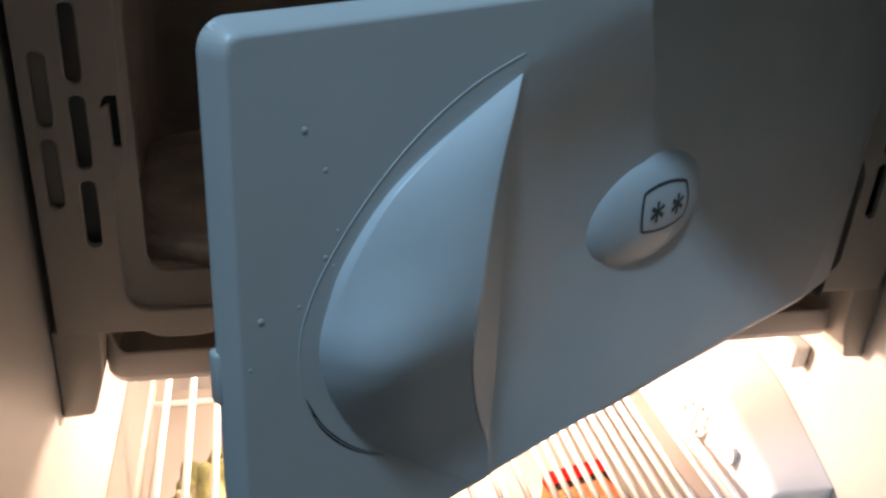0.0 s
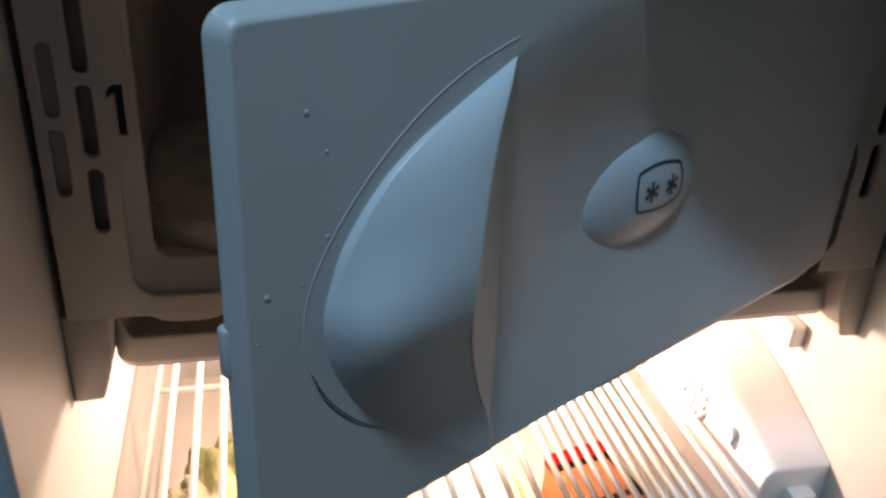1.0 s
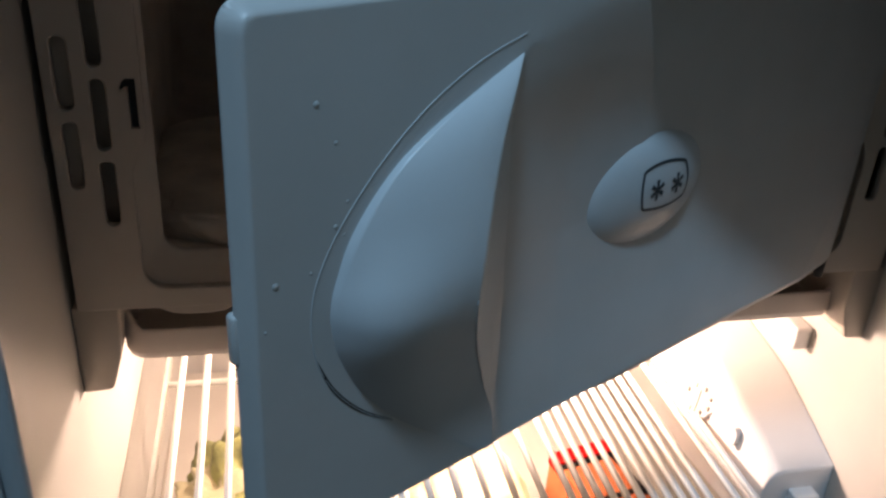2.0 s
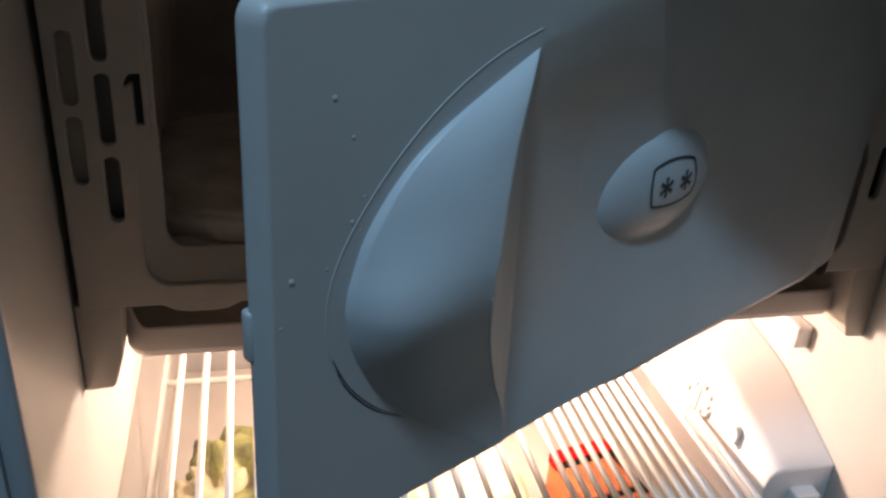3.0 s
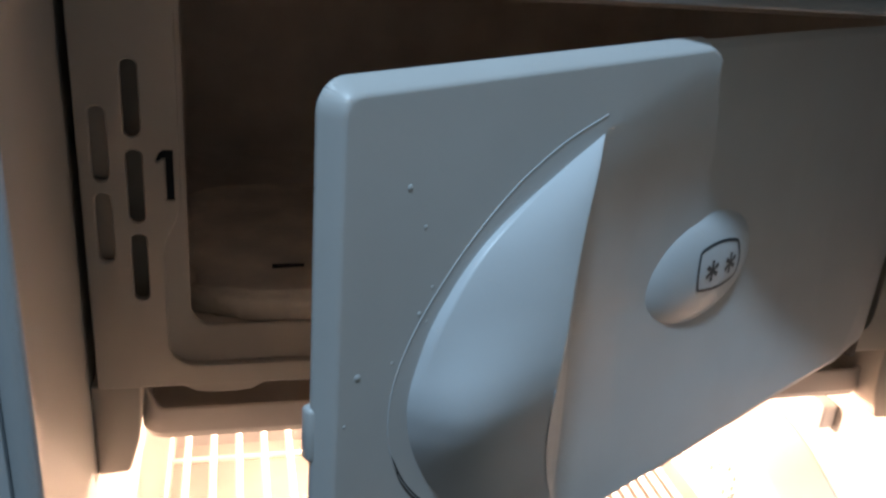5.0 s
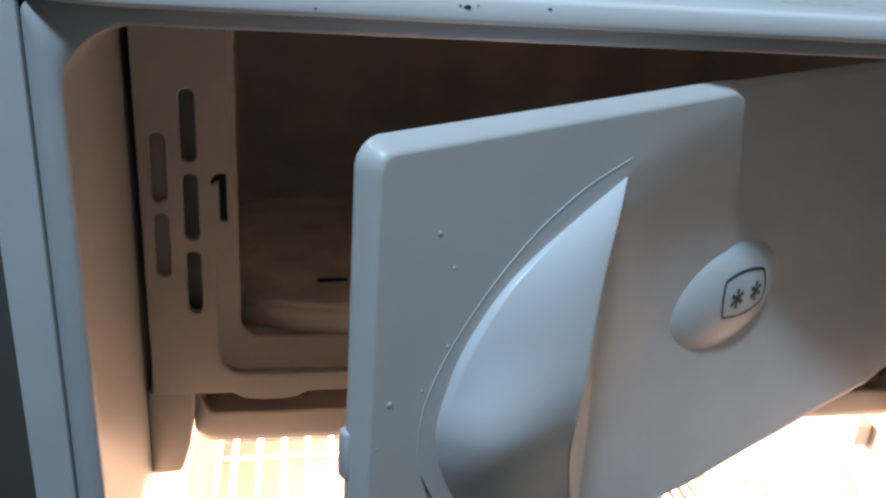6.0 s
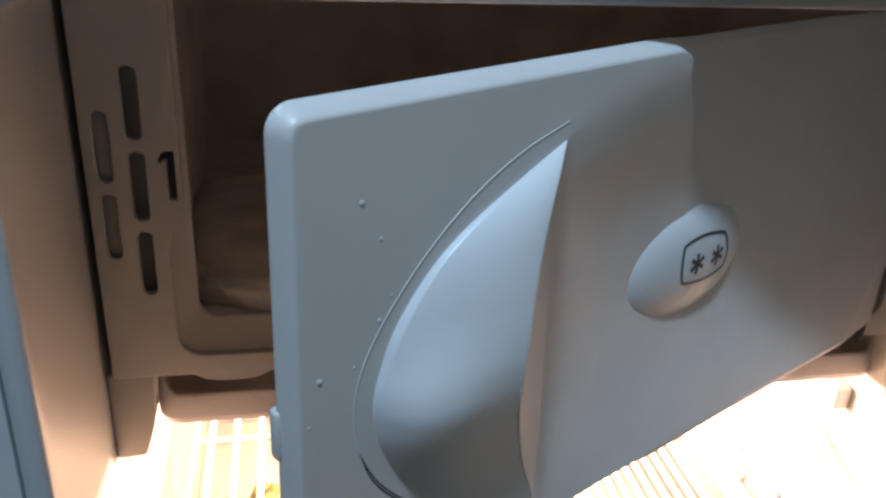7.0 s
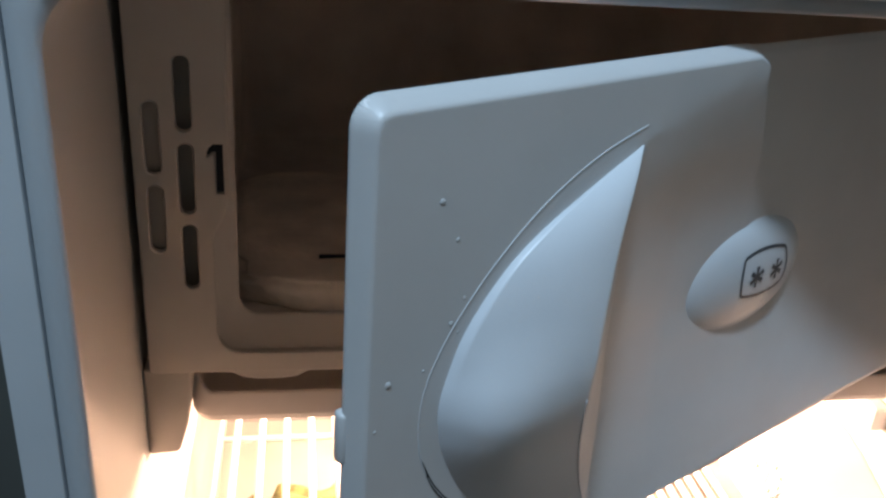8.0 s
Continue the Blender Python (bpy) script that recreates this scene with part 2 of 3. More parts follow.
# Dark inlay just inside the cut-out, painting the shade of the open hole.
part("latch_shade", plate("latch_shade", [[(0.0353, 1.0947), (0.0386, 1.0947), (0.0386, 1.1177), (0.0345, 1.1177), (0.0326, 1.1159), (0.0314, 1.1128), (0.032, 1.1119), (0.0338, 1.1136), (0.0353, 1.1136)]], FY + 0.0028, FY + 0.0038, DARK), freezer, "dark plate painted as the shade inside the latch opening")
part("hanging_tab", plate("hanging_tab", [[(0.038, 1.0), (0.045, 0.9962), (0.052, 0.9952), (0.064, 0.9952), (0.071, 0.9962), (0.078, 1.0)]], FY + 0.0008, FY + 0.004, FLANGE, 0.0005), freezer)

tray = thing("drip_tray", "beige plastic drip tray hanging under the freezer compartment", "tray")


def tray_mesh(edge):
    x0, x1, y0, y1, z0, z1 = 0.0155, 0.4500, 0.084, 0.40, 0.9555, 0.986
    rings = [(0.004, z0), (0.0012, z0 + 0.002), (0.0, z0 + 0.006), (0.0, z1 - 0.001), (0.0005, z1), (0.0025, z1), (0.003, z1 - 0.001), (0.003, z0 + 0.006), (0.007, z0 + 0.003)]
    verts, faces = [], []
    for d, z in rings:
        loop = rounded(x0 + d, y0 + d, x1 - d, y1 - d, 0.012)
        for a, b in loop:
            drop = 0.0105 * float(sstep(0.0175, 0.026, min(a, x0 + x1 - a))) * float(sstep(0.115, 0.097, b))
            verts.append((a, b, z - drop * (z > z1 - 0.003)))
    n = len(loop)
    for i in range(len(rings) - 1):
        if (2 <= i <= 6) == edge:
            for j in range(n):
                faces.append((i * n + j, i * n + (j + 1) % n, (i + 1) * n + (j + 1) % n, (i + 1) * n + j))
    if not edge:
        faces += [tuple(range(n))[::-1], tuple(range((len(rings) - 1) * n, len(rings) * n))]
    return mesh_from("tray", verts, faces, TRAY)


part("basin", tray_mesh(False), tray)
part("upright_edge", tray_mesh(True), tray)


def bracket(flip):
    prof = [(-0.004, 1.0), (0.019, 1.0), (0.0185, 0.985), (0.0165, 0.968), (0.012, 0.952), (0.0105, 0.9495), (-0.004, 0.9485)]
    bm = bmesh.new()
    fl = (lambda x: FW + 0.004 - x) if flip else (lambda x: x)
    a = [bm.verts.new((fl(x), 0.069, z)) for x, z in prof]
    b = [bm.verts.new((fl(x * 0.7), 0.37, z + (0.0 if i < 2 else 0.004))) for i, (x, z) in enumerate(prof)]
    bm.faces.new(a)
    bm.faces.new(b[::-1])
    for i in range(len(prof)):
        j = (i + 1) % len(prof)
        bm.faces.new((a[i], b[i], b[j], a[j]))
    bmesh.ops.recalc_face_normals(bm, faces=bm.faces)
    bmesh.ops.bevel(bm, geom=bm.edges[:], offset=0.0015, segments=2, profile=0.5, affect="EDGES")
    return bm_mesh("support_rail", bm, FLANGE, True)


for flip in (0, 1):
    part("support_rail", bracket(flip), fridge, "moulded rail that carries the freezer")

# ---- freezer door ----
door = thing("freezer_door", "white plastic freezer door swung half open, with moulded handle and badge", "door", pose(0.415, 0.0685, 1.0, 0, 0, 208.7))
DU, DZ0, DZ1 = 0.3795, 0.0085, 0.1886


S_Z = [0.0, 0.012, 0.042, 0.0675, 0.095, 0.1305, 0.155, 0.166, 0.168]
S_U = [0.281, 0.281, 0.286, 0.289, 0.290, 0.2885, 0.284, 0.2805, 0.274]
F_Z = [0.0, 0.024, 0.035, 0.0515, 0.068, 0.0845, 0.1026, 0.118, 0.134, 0.150, 0.158, 0.166]
F_U = [0.2780, 0.2772, 0.2757, 0.2730, 0.2720, 0.2715, 0.2720, 0.2724, 0.2726, 0.2733, 0.2760, 0.2805]
CREASE = [(0.300, 0.1655), (0.281, 0.1665), (0.268, 0.1705), (0.254, 0.1745), (0.232, 0.1790), (0.223, 0.1805), (0.20, 0.1815)]


# the half-moon pull: outline from the tip, round the free side, to the foot
H_Z = [0.010, 0.018, 0.032, 0.047, 0.0648, 0.080, 0.089, 0.0995, 0.1197, 0.1345, 0.1445, 0.156, 0.166]
H_U = [0.2825, 0.2945, 0.3118, 0.3275, 0.3420, 0.3495, 0.3520, 0.3530, 0.3462, 0.3350, 0.3236, 0.3020, 0.2818]
C_Z = [0.0105, 0.020, 0.030, 0.042, 0.058, 0.070, 0.080, 0.090, 0.100, 0.108, 0.121, 0.134, 0.147, 0.157, 0.166]
C_U = [0.2790, 0.2787, 0.2800, 0.2862, 0.2939, 0.2998, 0.3040, 0.3068, 0.3076, 0.3066, 0.3042, 0.3008, 0.2962, 0.2900, 0.2815]
C_N = [0.0093, 0.0093, 0.0094, 0.0102, 0.0142, 0.0180, 0.0212, 0.0238, 0.0250, 0.0248, 0.0230, 0.0208, 0.0184, 0.0152, 0.0092]


def sunk(u, z):
    deep = np.interp(z, [0.0, 0.012, 0.03, 0.05, 0.07, 0.09, 0.2], [0.0015, 0.0022, 0.0060, 0.0102, 0.0132, 0.0150, 0.0150])
    across = np.interp(u, [-0.01, 0.0, 0.03, 0.07, 0.11, 0.16, 0.20, 0.24, 0.275, 0.3], [0.1, 0.15, 0.42, 0.8, 0.98, 1.0, 0.94, 0.80, 0.48, 0.3])
    return 0.009 - np.maximum(deep * across, 0.0042 * sstep(0.06, 0.0, u))


def face(u, z):
    """Height of the moulded front: a raised field on the free side, a shallow dish beyond the crease."""
    cu, cz = [p[0] for p in CREASE][::-1], [p[1] for p in CREASE][::-1]
    corner = np.interp(z, [0.0, 0.12, 0.147, 0.167, 0.178, 0.1835, 0.187, 0.189, 0.2], [0.193, 0.195, 0.2035, 0.2145, 0.2215, 0.2228, 0.2248, 0.2290, 0.24])
    below = np.interp(u, cu, cz) - z + 0.012 * sstep(0.160, 0.187, z) * sstep(0.0, 0.012, corner - u) + 0.075 * sstep(0.0, np.interp(z, [0.10, 0.15, 0.170, 0.187], [0.020, 0.014, 0.009, 0.006]), corner - u)
    t = (below + 0.04 * sstep(0.160, 0.100, z)) / 0.060
    t = 0.5 * (t + np.sqrt(t * t + 0.003)) - 0.0
    slope = t / (1 + t ** 2.5) ** 0.4
    across = sstep(0.0, 0.010, np.interp(z, S_Z, S_U) - u)
    w = np.minimum(slope, across)
    return 0.009 * (1 - w) + sunk(u, z) * w


def door_front():
    def spaced(a, b, n, e):
        mid = np.linspace(a + e, b - e, n)
        k = np.array([0, 0.04, 0.12, 0.3, 0.55, 0.72, 0.82, 0.92]) * e
        return np.concatenate([a + k, mid, (b - k)[::-1]])
    us, zs = spaced(0.0, DU, 300, 0.005), spaced(DZ0, DZ1, 100, 0.005)
    u, z = np.meshgrid(us, zs, indexing="ij")
    r = 0.0075
    cu, cz = np.clip(u, r, DU - r), np.clip(z, DZ0 + r, DZ1 - r)
    du, dz = u - cu, z - cz
    dist = np.hypot(du, dz)
    corner = (np.abs(du) > 0) & (np.abs(dz) > 0)
    inner = np.where(dist > r, r / np.maximum(dist, 1e-9), 1.0)
    u, z = np.where(corner, cu + du * inner, u), np.where(corner, cz + dz * inner, z)
    du, dz = u - cu, z - cz
    depth = r - np.where(corner, np.hypot(du, dz), np.maximum(np.abs(du), np.abs(dz)))
    base = face(u, z)
    fall = np.interp(depth, [0.0, 0.0002, 0.0005, 0.0021, 0.0028, 0.0033, 0.0038], [0.0068, 0.0060, 0.0052, 0.0018, 0.0007, 0.0002, 0.0])
    left = sstep(0.20, 0.24, u)
    n = base - fall * (0.2 + 0.8 * left)
    z = z + 0.0028 * np.clip((0.375 - u) / 0.149, 0, 1) * sstep(0.222, 0.230, u) * sstep(0.166, 0.184, z)
    verts = list(zip(u.ravel(), n.ravel(), z.ravel()))
    a, b = u.shape
    faces = [(i * b + j, (i + 1) * b + j, (i + 1) * b + j + 1, i * b + j + 1) for i in range(a - 1) for j in range(b - 1)]
    rim = [i * b for i in range(a)] + [(a - 1) * b + j for j in range(1, b)] + [i * b + b - 1 for i in range(a - 2, -1, -1)] + [j for j in range(b - 2, 0, -1)]
    back = []
    for q, (shrink, y) in enumerate(((0.0008, 0.0012), (0.007, -0.003), (0.026, -0.022))):
        ring = []
        for i in rim:
            uu, nn, zz = verts[i]
            cx, cy = DU / 2, (DZ0 + DZ1) / 2
            fu, fz = 1 - shrink / (DU / 2), 1 - shrink / ((DZ1 - DZ0) / 2)
            yy = min(nn - 0.0015, y) if q == 0 else min(y, nn - 0.005)
            ring.append(len(verts))
            verts.append((cx + (uu - cx) * fu, yy, cy + (zz - cy) * fz))
        back.append(ring)
    prev = rim
    for ring in back:
        m = len(ring)
        faces += [(prev[i], ring[i], ring[(i + 1) % m], prev[(i + 1) % m]) for i in range(m)]
        prev = ring
    faces.append(tuple(prev))
    return mesh_from("front_panel", verts, faces, DOOR)


part("front_panel", door_front(), door)

def soft_interp(z, zs, vs):
    """Linear steps smoothed over a centimetre."""
    return float(np.mean([np.interp(z + d, zs, vs) for d in np.linspace(-0.006, 0.006, 13) * min(1, (z - zs[0]) / 0.012, (zs[-1] - z) / 0.012)]))


def pull():
    rows, cols = 110, 40
    verts, faces = [], []
    for i in range(rows + 1):
        z = 0.0128 + (0.1659 - 0.0128) * i / rows
        left, top_u, top_n = soft_interp(z, H_Z, H_U), soft_interp(z, C_Z, C_U), soft_interp(z, C_Z, C_N)
        foot = soft_interp(z, F_Z, F_U) - 0.0005
        left = max(left, top_u + 0.0002)
        for j in range(cols + 1):
            s = (j / cols) ** 1.6
            grow = 0.20 * min(1, s / 0.03) ** 0.6 + 0.80 * (1 - (1 - s) ** 1.6)
            flat = 1 - float(sstep(0.090, 0.124, z))
            grow = (1 - flat) * grow + flat * (1 - (1 - s) ** 6)
            verts.append((left + (top_u - left) * s, 0.0084 + (top_n - 0.0084) * grow, z))
        low = float(sunk(np.array(foot), np.array(z)))
        for k, (p, q) in enumerate(((0.0, 0.0), (0.02, 0.0005), (0.08, 0.05), (0.45, 0.50), (0.78, 0.86), (1.0, 1.02))):
            verts.append((top_u + (foot - top_u) * p, top_n + (low - top_n) * q, z))
    n = cols + 7
    for i in range(rows):
        for j in [k for k in range(n - 1) if k != cols]:
            faces.append((i * n + j, i * n + j + 1, (i + 1) * n + j + 1, (i + 1) * n + j))
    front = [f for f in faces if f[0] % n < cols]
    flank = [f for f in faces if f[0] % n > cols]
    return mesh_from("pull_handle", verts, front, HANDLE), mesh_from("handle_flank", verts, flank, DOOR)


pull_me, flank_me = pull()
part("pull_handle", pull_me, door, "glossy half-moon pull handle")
# Flank takes the darker door colour so this side of the handle looks shaded.
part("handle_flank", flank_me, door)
G = [(0.2812, 0.1718), (0.3001, 0.1653), (0.3182, 0.1551), (0.3347, 0.1411), (0.3487, 0.1244), (0.3565, 0.1097), (0.3588, 0.0965), (0.3572, 0.0830), (0.3510, 0.0695), (0.3405, 0.0570), (0.3265, 0.0468)]


def smooth_line(pts, n=10):
    out = []
    for i in range(len(pts) - 1):
        p = [np.array(pts[max(0, min(len(pts) - 1, i + k))], float) for k in (-1, 0, 1, 2)]
        for t in np.linspace(0, 1, n, endpoint=False):
            out.append(0.5 * (2 * p[1] + (p[2] - p[0]) * t + (2 * p[0] - 5 * p[1] + 4 * p[2] - p[3]) * t * t + (3 * p[1] - p[0] - 3 * p[2] + p[3]) * t ** 3))
    return out + [np.array(pts[-1], float)]


part("handle_bead", tube("handle_bead", [(u, 0.0090, z) for u, z in smooth_line(G)], 0.00022, HANDLE, 6), door)
part("moulding_line", tube("moulding_line", [(soft_interp(z, C_Z, C_U) + 0.0001, soft_interp(z, C_Z, C_N) + 0.0001, z) for z in np.linspace(0.036, 0.094, 40)], 0.00017, HANDLE, 6), door, "thin pale moulding line along the handle edge")


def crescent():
    """Dark strip painting the shade of the gap under the pull's lower lip."""
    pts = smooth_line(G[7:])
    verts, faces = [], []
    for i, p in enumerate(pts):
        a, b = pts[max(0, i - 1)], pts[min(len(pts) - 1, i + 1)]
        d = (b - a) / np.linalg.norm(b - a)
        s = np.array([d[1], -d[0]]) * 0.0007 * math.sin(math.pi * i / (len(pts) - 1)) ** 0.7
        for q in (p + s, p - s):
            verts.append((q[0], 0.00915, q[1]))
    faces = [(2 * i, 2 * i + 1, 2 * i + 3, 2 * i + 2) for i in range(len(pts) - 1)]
    return mesh_from("lip_shade", verts, faces, DARK)


part("lip_shade", crescent(), door, "dark strip painted as the shade in the gap under the handle lip")
part("edge_tab", box_mesh("edge_tab", (0.3755, -0.001, 0.0862), (0.3806, 0.0036, 0.1030), DOOR, 0.0015), door)

# badge with two stars
BC = (0.1848, 0.0939)


def dome(u, z):
    r2 = ((u - BC[0]) / np.where(u > BC[0], 0.0465, 0.0415)) ** 2 + ((z - BC[1]) / 0.0262) ** 2
    return -0.0085 + 0.0102 * np.maximum(0, 1 - r2) ** 0.5


def badge():
    verts, faces = [(BC[0], float(dome(*BC)), BC[1])], []
    rings, n = 18, 48
    for i in range(1, rings + 1):
        r = math.sin(math.pi / 2 * i / rings)
        for j in range(n):
            q = 2 * math.pi * j / n
            u, z = BC[0] + (0.0465 if math.cos(q) > 0 else 0.0415) * r * math.cos(q), BC[1] + 0.0262 * r * math.sin(q)
            verts.append((u, float(dome(u, z)), z))
    faces += [(0, 1 + j, 1 + (j + 1) % n) for j in range(n)]
    for i in range(rings - 1):
        a, b = 1 + i * n, 1 + (i + 1) * n
        faces += [(a + j, b + j, b + (j + 1) % n, a + (j + 1) % n) for j in range(n)]
    return mesh_from("badge", verts, faces, HANDLE)


badge_ob = part("badge", badge(), door, "oval raised badge with printed frame and two stars")


def stroke(name, pts, w, closed=False):
    pts = [np.array(p, float) for p in pts]
    k = len(pts)
    verts, faces = [], []
    for i, p in enumerate(pts):
        a = pts[i - 1] if i or closed else p
        b = pts[(i + 1) % k] if i < k - 1 or closed else p
        d = (b - a) / np.linalg.norm(b - a)
        s = np.array([-d[1], d[0]]) * w / 2
        for q in (p + s, p - s):
            verts.append((q[0], float(dome(*q)) + 0.00025, q[1]))
    for i in range(k if closed else k - 1):
        a, b = 2 * i, 2 * ((i + 1) % k)
        faces.append((a, a + 1, b + 1, b))
    return mesh_from(name, verts, faces, INK)


corners = [(0.1954, 0.1051), (0.1662, 0.1045), (0.1647, 0.0886), (0.1942, 0.0886)]
mids = [(0.1815, 0.1072), (0.1632, 0.0955), (0.1782, 0.0868), (0.1962, 0.0968)]
line = []
for i in range(4):
    a, m, b = np.array(corners[i]), np.array(mids[i]), np.array(corners[(i + 1) % 4])
    for t in np.linspace(0.03, 0.97, 9):
        c = 2 * m - (a + b) / 2
        line.append((1 - t) ** 2 * a + 2 * t * (1 - t) * c + t * t * b)
part("printed_frame", stroke("printed_frame", line, 0.00135, True), badge_ob)
for cu, cz in ((0.1862, 0.0958), (0.1719, 0.0960)):
    verts, faces = [], []
    for k in range(3):
        q = radians(90 + 60 * k)
        d, s = np.array([math.cos(q), math.sin(q)]), np.array([-math.sin(q), math.cos(q)])
        for e in (-1, 1):
            base = len(verts)
            for along, wide in ((0.0, 0.0006), (0.0046, 0.00105)):
                for g in (-1, 1):
                    p = np.array([cu, cz]) + e * d * along + g * s * wide
                    verts.append((p[0], float(dome(*p)) + 0.00025 + 0.00002 * k, p[1]))
            faces.append((base, base + 1, base + 3, base + 2))
    part("printed_star", mesh_from("printed_star", verts, faces, INK), badge_ob)

# ---- wire shelf ----
shelf = thing("wire_shelf", "white coated wire shelf spanning the fridge", "shelf")
SZ = 0.85
wire_me = tube("wire", [(0, 0.005, 0), (0, 0.43, 0)], 0.0024, WIRE, 8)
for k in range(21):
    ob = part("wire", wire_me, shelf)
    ob.location = (0.0280 + 0.0177 * k, 0, SZ)
for k in range(5):
    ob = part("wire", wire_me, shelf)
    ob.location = (0.0280 + 0.0177 * (14.5 + k), 0, SZ)
for y in (0.008, 0.217, 0.427):
    part("cross_wire", tube("cross_wire", [(0.0165, y, SZ - 0.0048), (0.398, y, SZ - 0.0048)], 0.0024, WIRE, 8), shelf)

for x in (0.0165, 0.398):
    part("side_wire", tube("side_wire", [(x, 0.005, SZ - 0.0048), (x, 0.43, SZ - 0.0048)], 0.0024, WIRE, 8), shelf)
for x0, x1 in ((-0.0045, 0.008), (0.4485, 0.461)):
    part("shelf_support", box_mesh("shelf_support", (x0, 0.30, 0.828), (0.0175 if x0 < 0 else x1, 0.42, SZ - 0.0072), LINER, 0.002) if x0 < 0 else box_mesh("shelf_support", (0.4455, 0.30, 0.828), (x1, 0.42, SZ - 0.0072), LINER, 0.002), fridge)

# ---- thermostat housing ----
housing = thing("thermostat_housing", "white plastic thermostat and lamp housing on the liner wall", "thermostat")


def housing_mesh():
    bm = bmesh.new()
    rings = []
    for y, zt in ((0.056, 0.8545), (0.070, 0.8605), (0.083, 0.866), (0.100, 0.873), (0.126, 0.883), (0.143, 0.887), (0.18, 0.892), (0.33, 0.894)):
        s = 0.09 * (min(y, 0.18) - 0.056)
        prof = [(0.4612, zt + 0.001), (0.4560, zt + 0.001), (0.4240 - s, zt), (0.4180 - s, zt - 0.0015), (0.4135 - s, zt - 0.0055), (0.4115 - s, zt - 0.012), (0.4105 - s, 0.80), (0.4612, 0.80)]
        rings.append([bm.verts.new((x, y, z)) for x, z in prof])
    for a, b in zip(rings[:-1], rings[1:]):
        for i in range(8):
            j = (i + 1) % 8
            bm.faces.new((a[i], a[j], b[j], b[i]))
    bm.faces.new(rings[0][::-1])
    bm.faces.new(rings[-1])
    bmesh.ops.recalc_face_normals(bm, faces=bm.faces)
    bmesh.ops.bevel(bm, geom=[e for e in bm.edges if e.calc_face_angle(0) > 0.6], offset=0.0022, segments=3, profile=0.5, affect="EDGES")
    return bm_mesh("body", bm, HOUSING, True)


part("body", housing_mesh(), housing)


def dial(radius, depth, ribs):
    n = 48
    verts, faces = [], []
    for x, r in ((0.006, radius), (-depth * 0.8, radius * 0.96), (-depth, radius * 0.88)):
        for j in range(n):
            q = 2 * math.pi * j / n
            k = r * (1 - (0.06 if ribs and j % 4 < 2 else 0.0))
            verts.append((x, k * math.cos(q), k * math.sin(q)))
    for i in range(2):
        faces += [(i * n + j, i * n + (j + 1) % n, (i + 1) * n + (j + 1) % n, (i + 1) * n + j) for j in range(n)]
    faces.append(tuple(range(2 * n, 3 * n)))
    return mesh_from("dial", verts, faces, HOUSING, False)


d_ob = part("dial", dial(0.0165, 0.006, True), housing, "white ribbed thermostat dial")
d_ob.location, d_ob.rotation_euler = (0.4035, 0.138, 0.858), (0, radians(12), radians(30))
part("dial_grip", box_mesh("dial_grip", (-0.0068, -0.0018, -0.0115), (-0.0050, 0.0018, 0.0115), HOUSING, 0.001), d_ob)
for q in range(7):
    a = radians(20 + 45 * q)
    part("dial_mark", box_mesh("dial_mark", (-0.0072, 0.0098 * math.cos(a) - 0.0017, 0.0098 * math.sin(a) - 0.0020), (-0.0052, 0.0098 * math.cos(a) + 0.0017, 0.0098 * math.sin(a) + 0.0020), TRAY, 0.0005), d_ob)
k_ob = part("button", dial(0.006, 0.004, False), housing, "small round button")
k_ob.location, k_ob.rotation_euler = (0.4072, 0.094, 0.856), (0, radians(8), radians(18))
k_ob.scale = (1, 0.75, 1.25)
part("socket", box_mesh("socket", (0.430, 0.046, 0.800), (0.448, 0.0585, 0.8395), HOUSING, 0.0015), housing)
part("clip", box_mesh("clip", (0.448, 0.112, 0.911), (0.4612, 0.140, 0.929), HOUSING, 0.003), housing)

# ---- drops and frost specks on the door ----
for u, z, r in ((0.3699, 0.1121, 0.0010), (0.3585, 0.1127, 0.0006), (0.3562, 0.1612, 0.0009), (0.3502, 0.1497, 0.0007), (0.3502, 0.1250, 0.0008), (0.3462, 0.1318, 0.0006), (0.3475, 0.1218, 0.0005), (0.3735, 0.0985, 0.0006)):
    bm = bmesh.new()
    bmesh.ops.create_uvsphere(bm, u_segments=14, v_segments=8, radius=r * 0.95)
    for v in bm.verts:
        v.co = Vector((v.co.x * 1.05, v.co.y * 0.30, v.co.z * 1.1)) + 0.15 * r * noise.noise_vector(v.co * 900)
    ob = part("water_drop", bm_mesh("water_drop", bm, DROP, True), door)
    ob.location = (u, 0.0090, z)

# hinge pin under the door's corner
def pin():
    bm = bmesh.new()
    bmesh.ops.create_cone(bm, cap_ends=True, segments=16, radius1=0.003, radius2=0.003, depth=0.012)
    return bm_mesh("hinge_pin", bm, DARK, True)


p_ob = part("hinge_pin", pin(), door, "dark hinge pin")
p_ob.location = (0.004, 0.001, 0.005)

# ---- shelf ledges, lower shelf ----
lower = thing("lower_shelf", "tan plastic lower shelf plate under the food", "shelf")
part("plate", box_mesh("plate", (-0.0045, 0.026, 0.692), (0.461, 0.44, 0.70), SHELF, 0.002), lower)
part("front_trim", box_mesh("front_trim", (-0.0045, 0.018, 0.687), (0.461, 0.0258, 0.7025), SHELF, 0.002), lower)


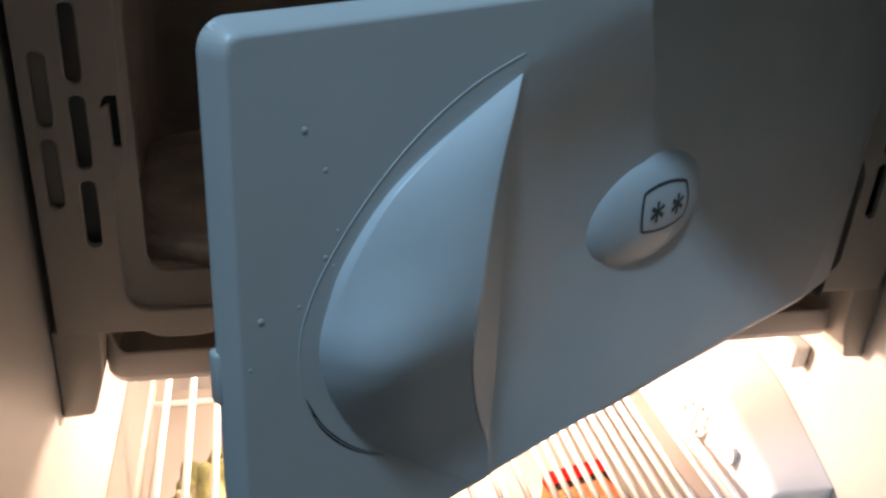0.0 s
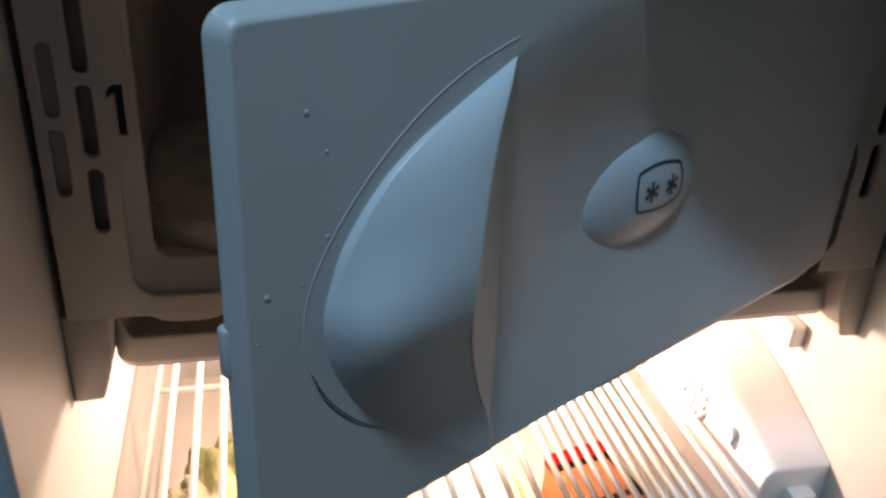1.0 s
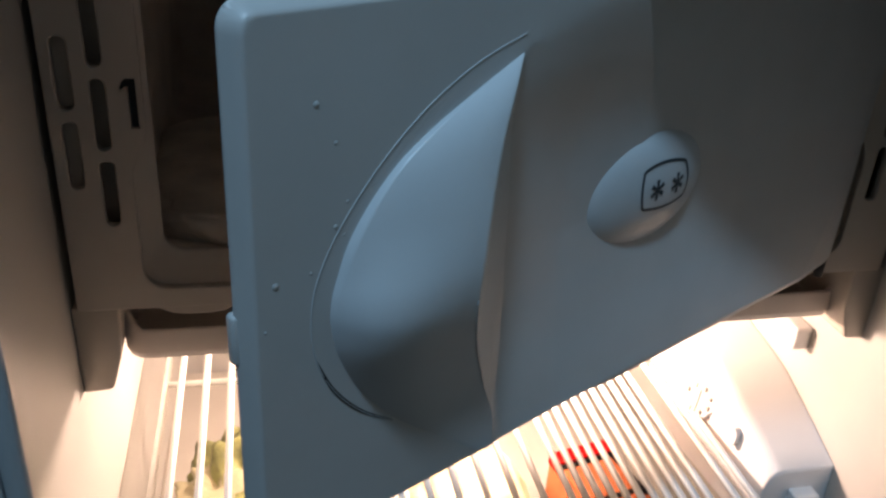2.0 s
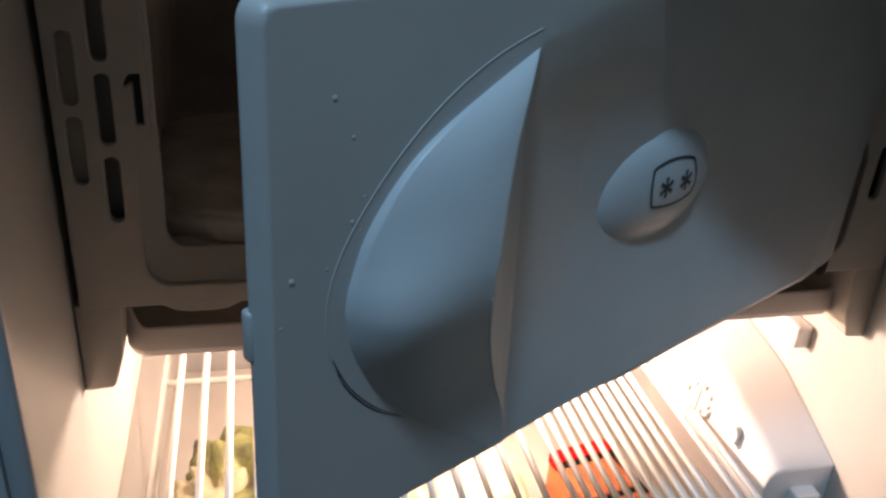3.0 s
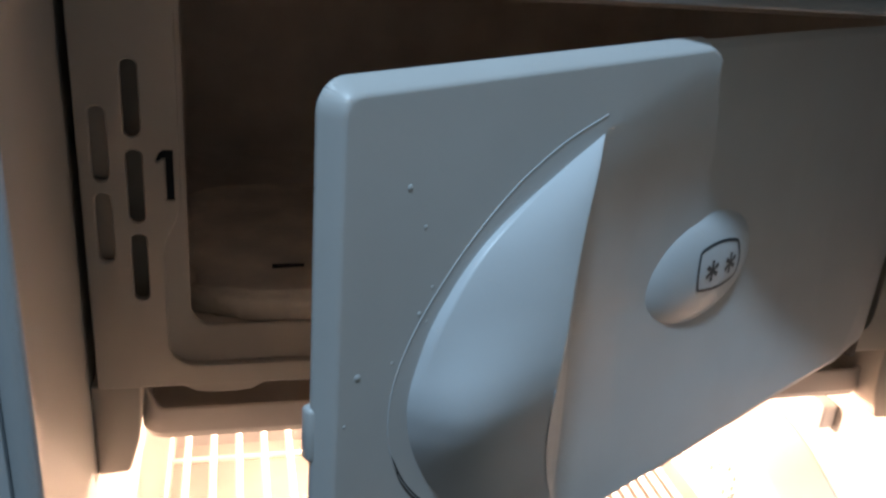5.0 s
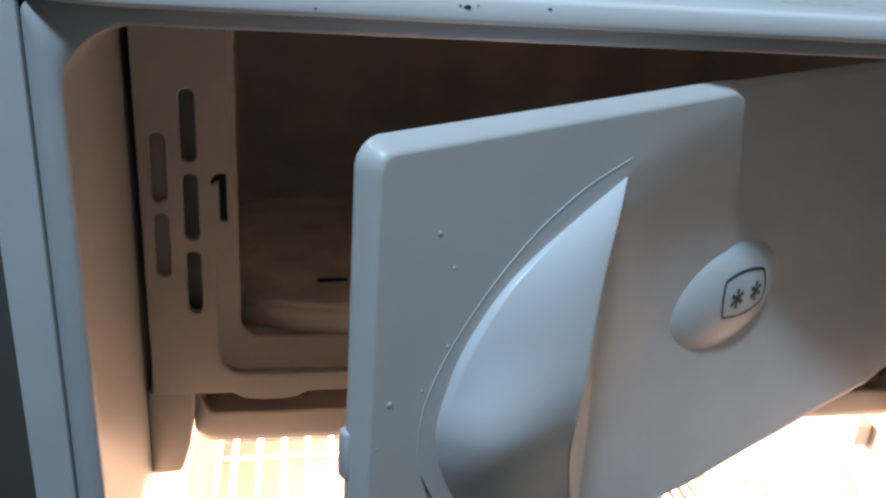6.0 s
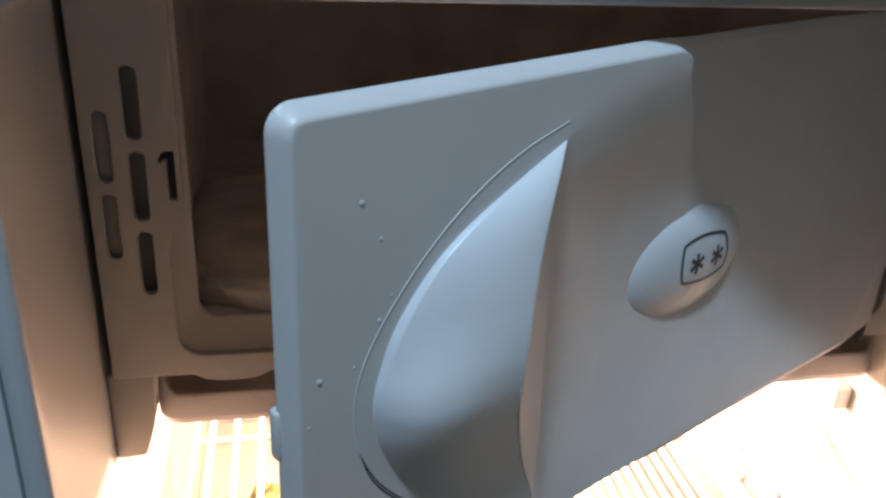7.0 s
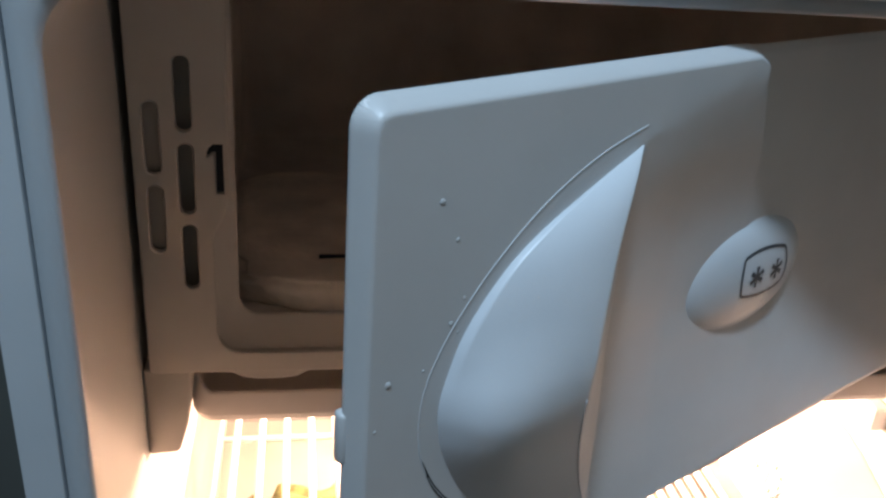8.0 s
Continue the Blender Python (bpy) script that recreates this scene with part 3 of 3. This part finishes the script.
def lump(name, centre, size, mat, seed, rough=0.25, freq=1.6, flat=0.0, square=0.7):
    bm = bmesh.new()
    bmesh.ops.create_icosphere(bm, subdivisions=5, radius=1)
    for v in bm.verts:
        d = v.co.normalized()
        p = Vector([math.copysign(abs(c) ** square, c) for c in d])
        w = noise.fractal(d * freq + Vector((seed, 0, 0)), 1.0, 2.0, 4) * rough + noise.ridged_multi_fractal(d * freq * 1.7 + Vector((0, seed, 0)), 1.0, 2.2, 4, 1.0, 2.0) * rough * 0.16
        p = p * (1 + w)
        v.co = Vector((centre[0] + p.x * size[0], centre[1] + p.y * size[1], max(centre[2] - size[2] * (1 - flat), centre[2] + p.z * size[2])))
    return bm_mesh(name, bm, mat, True)


POUCH = material("tinted_plastic_bag", (0.54, 0.49, 0.32), 0.25, spots=0.25, scale=40, bump=0.4, fine=90)
GREEN = material("leafy_green", (0.31, 0.32, 0.12), 0.45, spots=0.7, scale=45, bump=0.8, fine=140)
BAG = material("thin_plastic_bag", (0.80, 0.80, 0.80), 0.2, spots=0.1, scale=40, bump=0.4, fine=90)
BREAD = material("bread_crust", (0.78, 0.62, 0.40), 0.5, spots=0.35, scale=30, bump=0.4, fine=120)
RED = material("red_card", (0.55, 0.006, 0.006), 0.8, spec=0.05, spots=0.1, scale=30)
CARD_INK = material("card_ink", (0.015, 0.012, 0.012), 0.9, spec=0.02, spots=0.1)
ORANGE = material("orange_card", (0.52, 0.15, 0.065), 0.8, spec=0.05, spots=0.15, scale=30)
veg = thing("vegetable_bag", "green leafy vegetables bagged in clear plastic on the shelf", "vegetables")
part("leaves", lump("leaves", (0.084, 0.165, 0.748), (0.054, 0.064, 0.050), GREEN, 3.1, 0.3, 2.2), veg)
part("bag_neck", lump("bag_neck", (0.064, 0.142, 0.784), (0.032, 0.044, 0.013), POUCH, 4.4, 0.4, 2.6), veg, "gathered clear plastic bag neck")
thing("bread_bag", "tan bread roll in a bag on the lower shelf", "bread", me=lump("bread_bag", (0.235, 0.135, 0.748), (0.045, 0.06, 0.048), BREAD, 7.7, 0.15, 1.4))
thing("white_bag", "crumpled white plastic bag beside the bread", "bag", me=lump("white_bag", (0.283, 0.09, 0.735), (0.022, 0.05, 0.035), BAG, 1.2, 0.35, 2.4))
thing("paper_parcel", "pale wrapped parcel on the lower shelf", "parcel", me=lump("paper_parcel", (0.16, 0.2, 0.74), (0.04, 0.07, 0.04), BAG, 9.4, 0.2, 1.8))
pack = thing("food_carton", "red and orange printed food carton with black lines", "carton", pose(0.336, 0.135, 0.701, 0, 0, 12))
part("carton_body", box_mesh("carton_body", (-0.030, -0.045, 0.0), (0.019, 0.032, 0.094), ORANGE, 0.002), pack)
part("carton_lid", box_mesh("carton_lid", (-0.0306, 0.0185, 0.086), (0.0196, 0.0326, 0.0965), RED, 0.002), pack, "bright red lid edge")
for y0 in (-0.026, 0.0138):
    part("printed_line", box_mesh("printed_line", (-0.0296, y0, 0.0935), (0.0186, y0 + 0.0045, 0.0947), CARD_INK), pack)
part("printed_line", box_mesh("printed_line", (0.0145, -0.03, 0.0935), (0.0186, 0.0183, 0.0949), CARD_INK), pack)

# ---- inside the freezer ----
frozen = thing("frozen_package", "frost-covered flat frozen package lying in the freezer", "package")
part("wrapper", lump("wrapper", (0.170, 0.170, 1.0310), (0.139, 0.088, 0.0115), FROST, 5.5, 0.05, 2.4, 0.45, 0.38), frozen)
part("fold_mark", box_mesh("fold_mark", (0.0825, 0.1085, 1.0400), (0.0990, 0.1102, 1.0442), DARK, 0.0004), frozen, "dark fold in the wrapping")

# chips in the enamel of the lid
for x, z, r in ((0.118, 1.2150, 0.0004), (0.1202, 1.2146, 0.0008), (0.1235, 1.2152, 0.0003), (0.146, 1.2152, 0.0005), (0.075, 1.2120, 0.0004), (0.055, 1.2160, 0.0006)):
    bm = bmesh.new()
    bmesh.ops.create_icosphere(bm, subdivisions=2, radius=r)
    for v in bm.verts:
        v.co = Vector((v.co.x * 1.5, v.co.y * 0.2, v.co.z * 0.7)) + 0.3 * r * noise.noise_vector(v.co * 1500)
    ob = part("enamel_chip", bm_mesh("enamel_chip", bm, DARK, True), lid)
    ob.location = (x, -0.0576, z - 0.0014)
